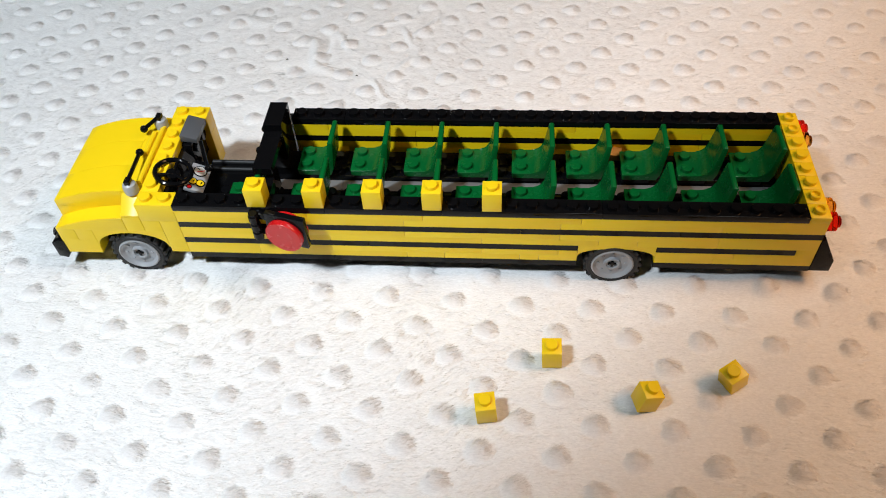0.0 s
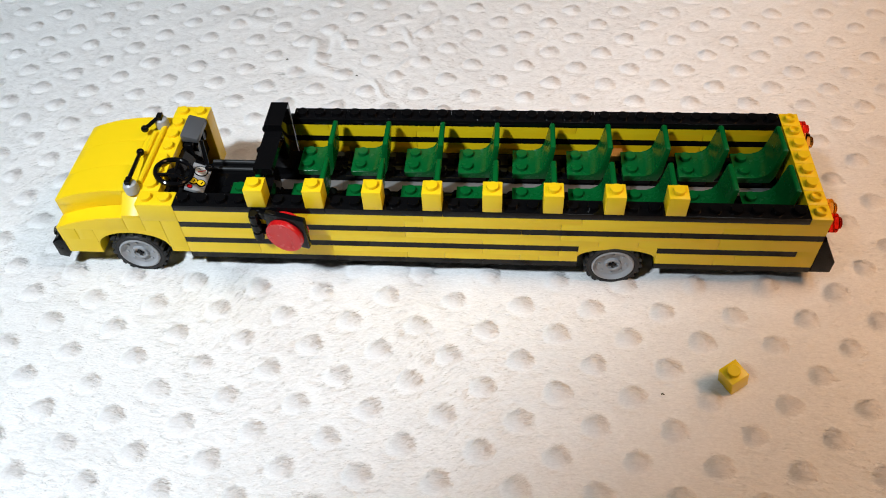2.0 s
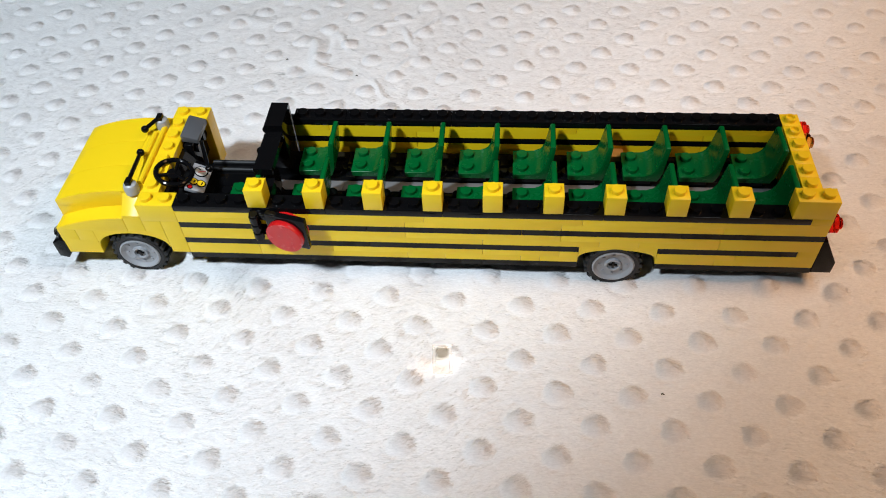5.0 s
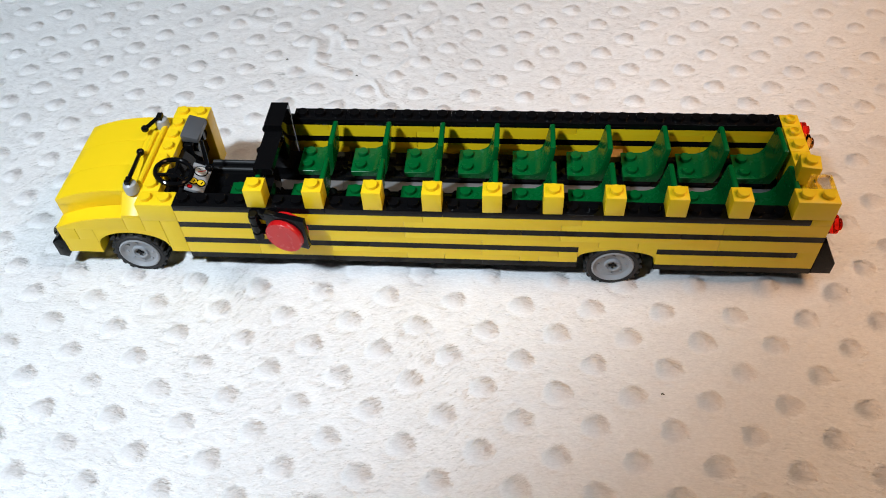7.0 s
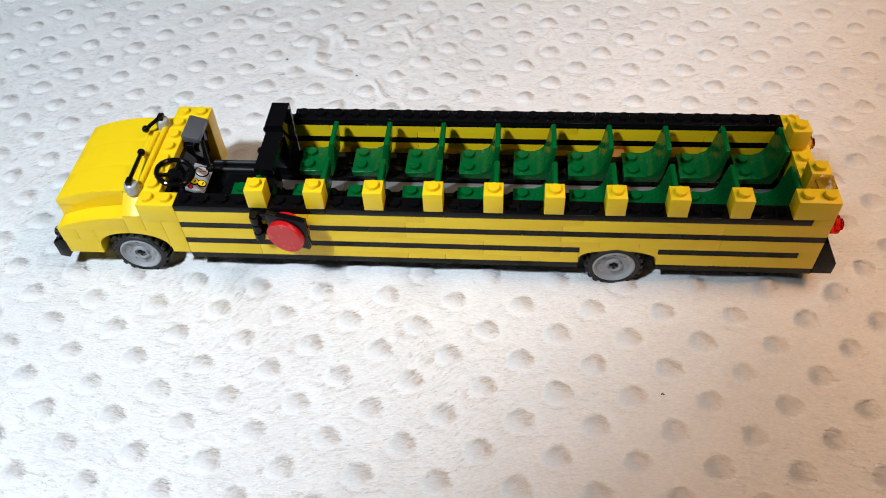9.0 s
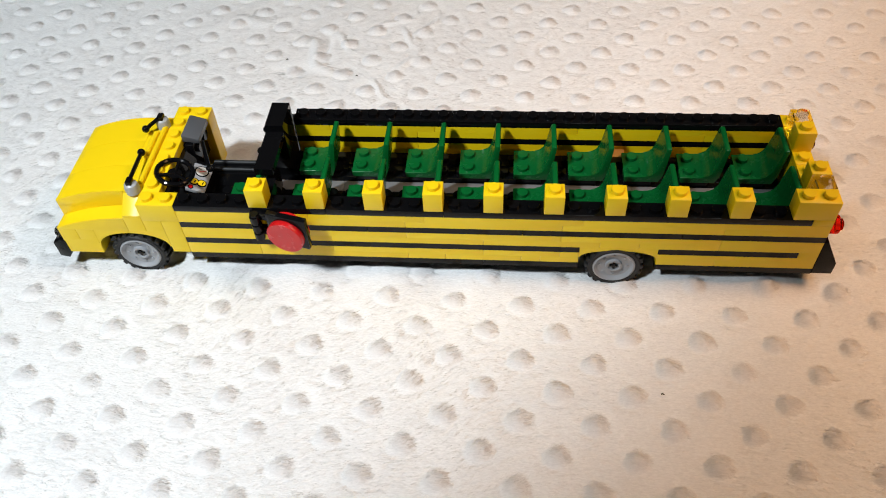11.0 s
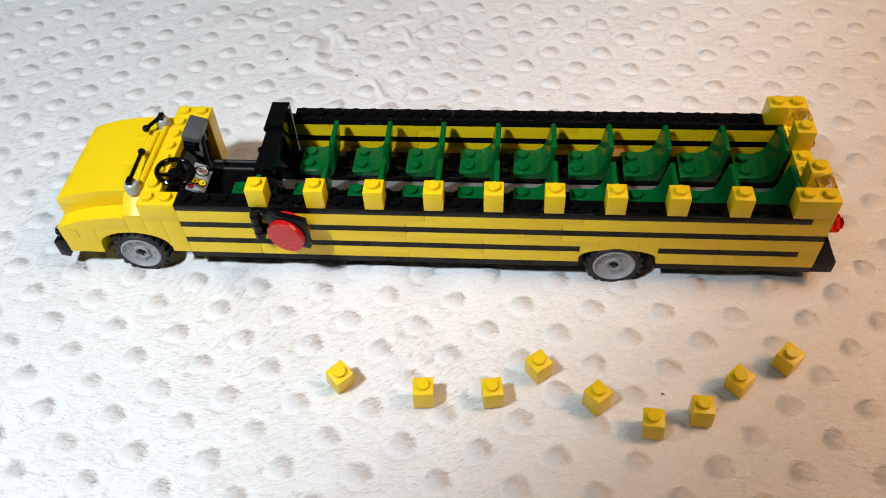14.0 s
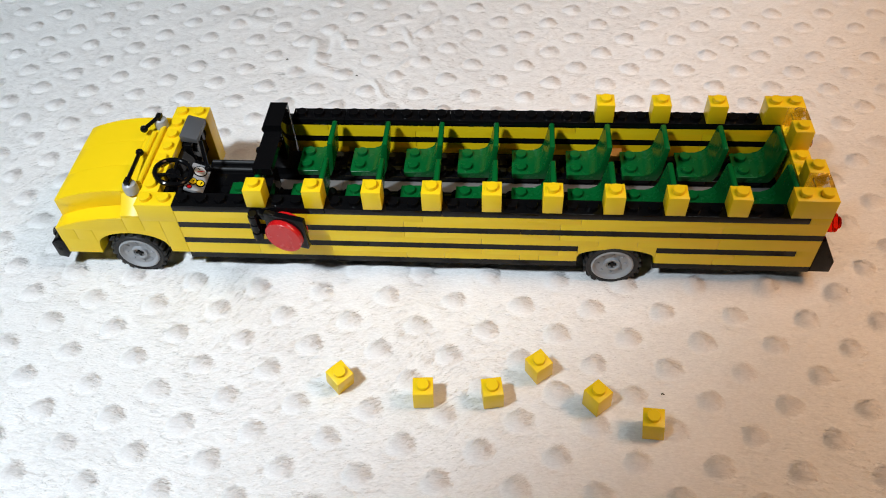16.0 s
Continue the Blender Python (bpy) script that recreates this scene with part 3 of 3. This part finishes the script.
# ---- wheels ----
def wheel(x, y, side):
    """Tyre with blocks of tread and a stepped hub with a cross hole; side: -1 faces the camera."""
    hub = new("wheel")
    hub.parent = bus
    hub.matrix_local = pose(x, y, 0.0110, 90 if side < 0 else -90, 0, 0)
    bm = bmesh.new()
    ring_stack(bm, [(0.0088, 0.0), (0.0092, 0.0010), (0.0106, 0.0010), (0.0112, 0.0003), (0.0112, -0.0077), (0.0106, -0.0080), (0.0088, -0.0080)], 40, close=False)
    for k in range(20):
        for z0, z1, off in ((0.0006, -0.0036, 0.0), (-0.0042, -0.0084, 0.5)):
            m = pose(0, 0, 0, 0, 0, 360 * (k + off) / 20)
            b2 = bmesh.new()
            box(b2, (0.0103, -0.0010, z1), (0.0122, 0.0010, z0), 0.0002)
            for v in b2.verts:
                v.co = m @ v.co
            me = bpy.data.meshes.new("t")
            b2.to_mesh(me)
            b2.free()
            bm.from_mesh(me)
            bpy.data.meshes.remove(me)
    part("tyre", bm, RUBBER, hub, "black rubber tyre with block tread")
    bm = bmesh.new()
    ring_stack(bm, [(0.0089, -0.008), (0.0089, 0.0010), (0.0083, 0.0013), (0.0078, 0.0006), (0.0070, -0.0002), (0.0036, -0.0006), (0.0034, 0.0006),
                    (0.0026, 0.0006), (0.0024, -0.0002), (0.0012, -0.0003)], 40)
    for k in range(8):
        a = 2 * math.pi * k / 8
        ring_stack(bm, [(0.0007, -0.0006), (0.0006, 0.0001)], 8, pose(0.0057 * math.cos(a), 0.0057 * math.sin(a), 0))
    part("rim", bm, SILVER, hub, "grey plastic wheel rim")
    bm = bmesh.new()
    box(bm, (-0.0017, -0.0005, -0.0002), (0.0017, 0.0005, 0.00045), 0.0001)
    box(bm, (-0.0005, -0.0017, -0.0002), (0.0005, 0.0017, 0.00044), 0.0001)
    part("axle_end", bm, BLACK, hub)


for x in (-0.0237, 0.1832):
    wheel(x, 0.0008, -1)
    wheel(x, 0.0632, 1)
bm = bmesh.new()
for x in (-0.0237, 0.1832):
    tube(bm, [(x, 0.006, 0.0110), (x, 0.058, 0.0110)], 0.0024)
part("axles", bm, BLACK, bus)

# ---- stop sign, hinged out from the near wall ----
sign = new("stop_sign")
sign.parent = bus
sign.matrix_local = pose(0.0404, -0.0010, 0.0, 0, 0, -14)
bm = bmesh.new()
box(bm, (-0.0080, -0.0022, 0.0285), (0.0010, 0.0004, 0.0310), 0.0004)
box(bm, (-0.0080, -0.0022, 0.0375), (0.0010, 0.0004, 0.0400), 0.0004)
tube(bm, [(-0.0050, -0.0030, 0.0262), (-0.0050, -0.0030, 0.0415)], 0.0018)
for k in range(3):
    ring_stack(bm, [(0.0019, 0.0), (0.0022, 0.0004), (0.0022, 0.0034), (0.0019, 0.0038)], 18, pose(-0.0050, -0.0030, 0.0272 + 0.0048 * k))
part("hinge", bm, BLACK, sign, "black plastic click hinge")
bm = bmesh.new()
box(bm, (0.0004, -0.0034, 0.0268), (0.0178, -0.0008, 0.0432), 0.0003)
part("sign_plate", bm, BLACK, sign, "square black backing plate")
bm = bmesh.new()
ring_stack(bm, [(0.0080, 0.0), (0.0080, 0.0022), (0.0078, 0.0025)], 48, pose(0.0086, -0.0034, 0.0335, 90, 0, 0))
part("sign_disc", bm, RED, sign, "round red plastic disc")
bm = bmesh.new()
ring_stack(bm, [(0.0080, 0.0), (0.0080, 0.0010)], 48, pose(0.0094, 0.0003, 0.0350, 90, 0, 0))
part("sign_disc", bm, RED, sign, "round red plastic disc behind the plate")

# ---- tail: lamps and corner bumpers ----
for y, mat, name in ((0.0040, CLEAR_RED, "red"), (0.0120, CLEAR_ORANGE, "orange"), (0.0520, CLEAR_ORANGE, "orange"), (0.0600, CLEAR_RED, "red")):
    bm = bmesh.new()
    ring_stack(bm, [(0.0024, -0.001), (0.0024, 0.0004), (0.0039, 0.0005), (0.0039, 0.0034), (0.0024, 0.0036), (0.0024, 0.0050), (0.0021, 0.0052)], 24, pose(0.2641, y, TOP - 0.0058, 0, 90, 0))
    part("tail_lamp", bm, mat, bus, "round clear %s tail lamp" % name)
for y in (0.0, 0.056):
    bm = bmesh.new()
    extrude_profile(bm, [(0.2642, 0.0290), (0.2642, 0.0100), (0.2726, 0.0100), (0.2726, 0.0165), (0.2660, 0.0290)], y + 0.0002, y + 0.0078, 0.0004)
    part("bumper_wedge", bm, BLACK, bus, "black sloped corner bumper")
bm = bmesh.new()
box(bm, (0.2642, 0.008, 0.0100), (0.2720, 0.056, 0.0160), 0.0004)
part("rear_bumper", bm, BLACK, bus)


# ---- loose and placed bricks ----
def loose(name, mesh, label, category, group):
    ob = new(name, mesh)
    tagged(ob, label, category, group)
    ob.visible_shadow = mesh is not GLASS
    return ob


ONE = hollow_block(1, YELLOW)
TWO = hollow_block(2, YELLOW)
GLASS = hollow_block(1, CLEAR)

# specks of lint on the cloth
for x, y in ((0.1990, -0.0560), (0.2010, -0.1010), (0.2150, -0.1035), (0.0090, 0.1590), (0.0520, 0.1440)):
    bm = bmesh.new()
    tube(bm, [(x, y, 0.0006), (x + 0.0006, y + 0.0002, 0.0010), (x + 0.0011, y - 0.0002, 0.0007)], 0.00028, 6)
    tagged(new("lint_speck", finish(bm, "lint_speck", SPECK)), "tiny dark speck of lint lying on the blanket", "lint")


# ---- what moves: the bus is nudged as each brick is set on it ----
def step(k):
    """The start of the k-th setting of the bricks."""
    return 1.7 + 0.6294 * (k - 3)


NUDGE = {0: (0, 0, 0), 1: (0.00021, 0.00014, 0.09), 2: (0.00045, 0.00006, -0.03), 3: (0.00027, -0.00021, -0.18), 4: (0.00019, -0.00036, -0.08),
         5: (0.00046, -0.00055, -0.114), 6: (0.00043, -0.00046, -0.167), 10: (0.00044, -0.00034, -0.281), 11: (0.00028, -0.00048, -0.315),
         12: (0.00111, -0.00050, -0.309), 13: (0.00108, -0.00026, -0.27), 14: (0.00075, -0.00061, -0.28), 18: (0.00099, -0.00038, -0.272),
         19: (0.00111, -0.00050, -0.323), 20: (0.00109, -0.00029, -0.329), 21: (0.00065, -0.00053, -0.323), 22: (0.00082, -0.00016, -0.211),
         23: (0.00044, -0.00060, -0.154), 24: (0.00060, 0.00003, -0.132), 25: (0.0, -0.00022, -0.099)}


def bus_pose(k):
    while k not in NUDGE:
        k -= 1
    dx, dy, turn = NUDGE[k]
    m = pose(0.104 + dx, 0.032 + dy, 0, 0, 0, turn)
    return m @ pose(-0.104, -0.032, 0)


def on_bus(u, v, nx=1, turn=0.0, dx=0.0, dy=0.0, dz=0.0):
    """Standing on the top edge of the bus; u, v: the middle, in studs."""
    return lambda k: bus_pose(k) @ pose(u * S + dx, v * S + dy, TOP + dz, 0, 0, turn)


def lying(x, y, turn=0.0, z=0.0003, rx=0.0, ry=0.0):
    """On the blanket, turned and tipped by the uneven pile."""
    m = pose(x, y, z) @ pose(0, 0, 0, rx) @ pose(0, 0, 0, 0, ry) @ pose(0, 0, 0, 0, 0, turn)
    return lambda k: m


def on_side(x, y, turn, z=0.0042):
    """Lying on its side, the stud towards -x before the turn."""
    m = pose(x, y, z, 0, -90, turn)
    return lambda k: m


LAST = 25


def stepwise(ob, stages):
    """stages: {first step: place}; each place is held until the next, and follows the bus."""
    place, rows = None, []
    for k in range(0, LAST + 1):
        place = stages.get(k, place)
        t0 = max(0.0, step(k))
        t1 = min(16.0, step(k + 1) - 1 / 30)
        m = place(k)
        rows += [(t0, m), (t1, m)]
    walk(ob, rows)


def motions():
    stepwise(bus, {0: bus_pose})
    new_one = lambda: loose("brick", ONE, "small yellow one-stud brick, loose or set on the rail", "toy brick", "single yellow bricks")
    # bricks already set on the near rail
    for k in range(5):
        stepwise(new_one(), {0: on_bus(4.5 + 3 * k, 0.5)})
    # the four that lie before the bus and go up one after another
    for n, spot_ in enumerate(((0.1319, -0.0672, 7.3, 0.0005, 0.8, -3.8), (0.1574, -0.0417, -0.8, 0.0005, -0.3, -3.5), (0.1916, -0.0603, 14.8, 0.0006, -4.4, 13.3), (0.2271, -0.0493, -57.6, 0.0005, 8.3, -11.2))):
        stepwise(new_one(), {0: lying(*spot_), 1 + n: on_bus(19.5 + 3 * n, 0.5)})
    # the two-stud brick of the near rear corner
    two = lambda: loose("brick", TWO, "yellow two-stud brick for a rear corner", "toy brick", "double yellow bricks")
    stepwise(two(), {0: lying(0.12, -0.22), 5: lying(0.1134, -0.0464, 5.0, 0.0005, 9.0, 2.0), 6: on_bus(32.08, 1.12, turn=-24, dz=0.0017), 7: on_bus(32, 0.5)})
    glass = lambda: loose("brick", GLASS, "clear one-stud brick for the rear wall", "toy brick", "clear bricks")
    stepwise(glass(), {0: lying(0.15, -0.22), 8: lying(0.1138, -0.0462, 4), 9: on_bus(32.5, 1.5)})
    stepwise(new_one(), {0: lying(0.18, -0.22), 10: on_side(0.1053, -0.0488, -42.5), 11: on_bus(32.15, 2.75, turn=-8, dz=0.0012), 12: on_bus(32.5, 2.5)})
    stepwise(new_one(), {0: lying(0.21, -0.22), 13: on_side(0.1150, -0.0467, 1.4), 14: on_bus(32.2, 5.5, turn=3, dz=0.0008), 15: on_bus(32.5, 5.5)})
    stepwise(glass(), {0: lying(0.24, -0.22), 16: lying(0.1138, -0.0462, 4), 17: on_bus(32.5, 6.5)})
    stepwise(two(), {0: lying(0.09, -0.22), 19: lying(0.1360, -0.0550, -0.5, 0.0006, 3.7, 5.6), 20: on_bus(30.6, 7.55, turn=-4, dz=0.0019), 21: on_bus(32, 7.5)})
    # nine more for the far rail
    spots = ((0.0734, -0.0555, -43.8, 0.0004, 8.0, 7.0), (0.1073, -0.0619, 4.8, 0.0005, -1.1, 1.2), (0.1340, -0.0607, 9.6, 0.0005, 1.5, -0.7),
             (0.1520, -0.0479, -53.0, 0.0005, 3.9, -1.7), (0.1739, -0.0616, -48.2, 0.0005, -2.1, -0.6), (0.1943, -0.0715, -6.8, 0.0005, -0.5, -7.1),
             (0.2122, -0.0656, -4.3, 0.0006, -1.4, -1.8), (0.2289, -0.0512, -45.3, 0.0005, 7.8, -8.3), (0.2488, -0.0406, -46.6, 0.0005, 6.2, -2.4))
    for n, place in enumerate(spots):
        stages = {0: lying(place[0], -0.24 - 0.02 * (n % 2)), 22: lying(*place)}
        if n > 5:
            stages[31 - n] = on_bus(28.5 - 3 * (8 - n), 7.5)
        stepwise(new_one(), stages)


motions()
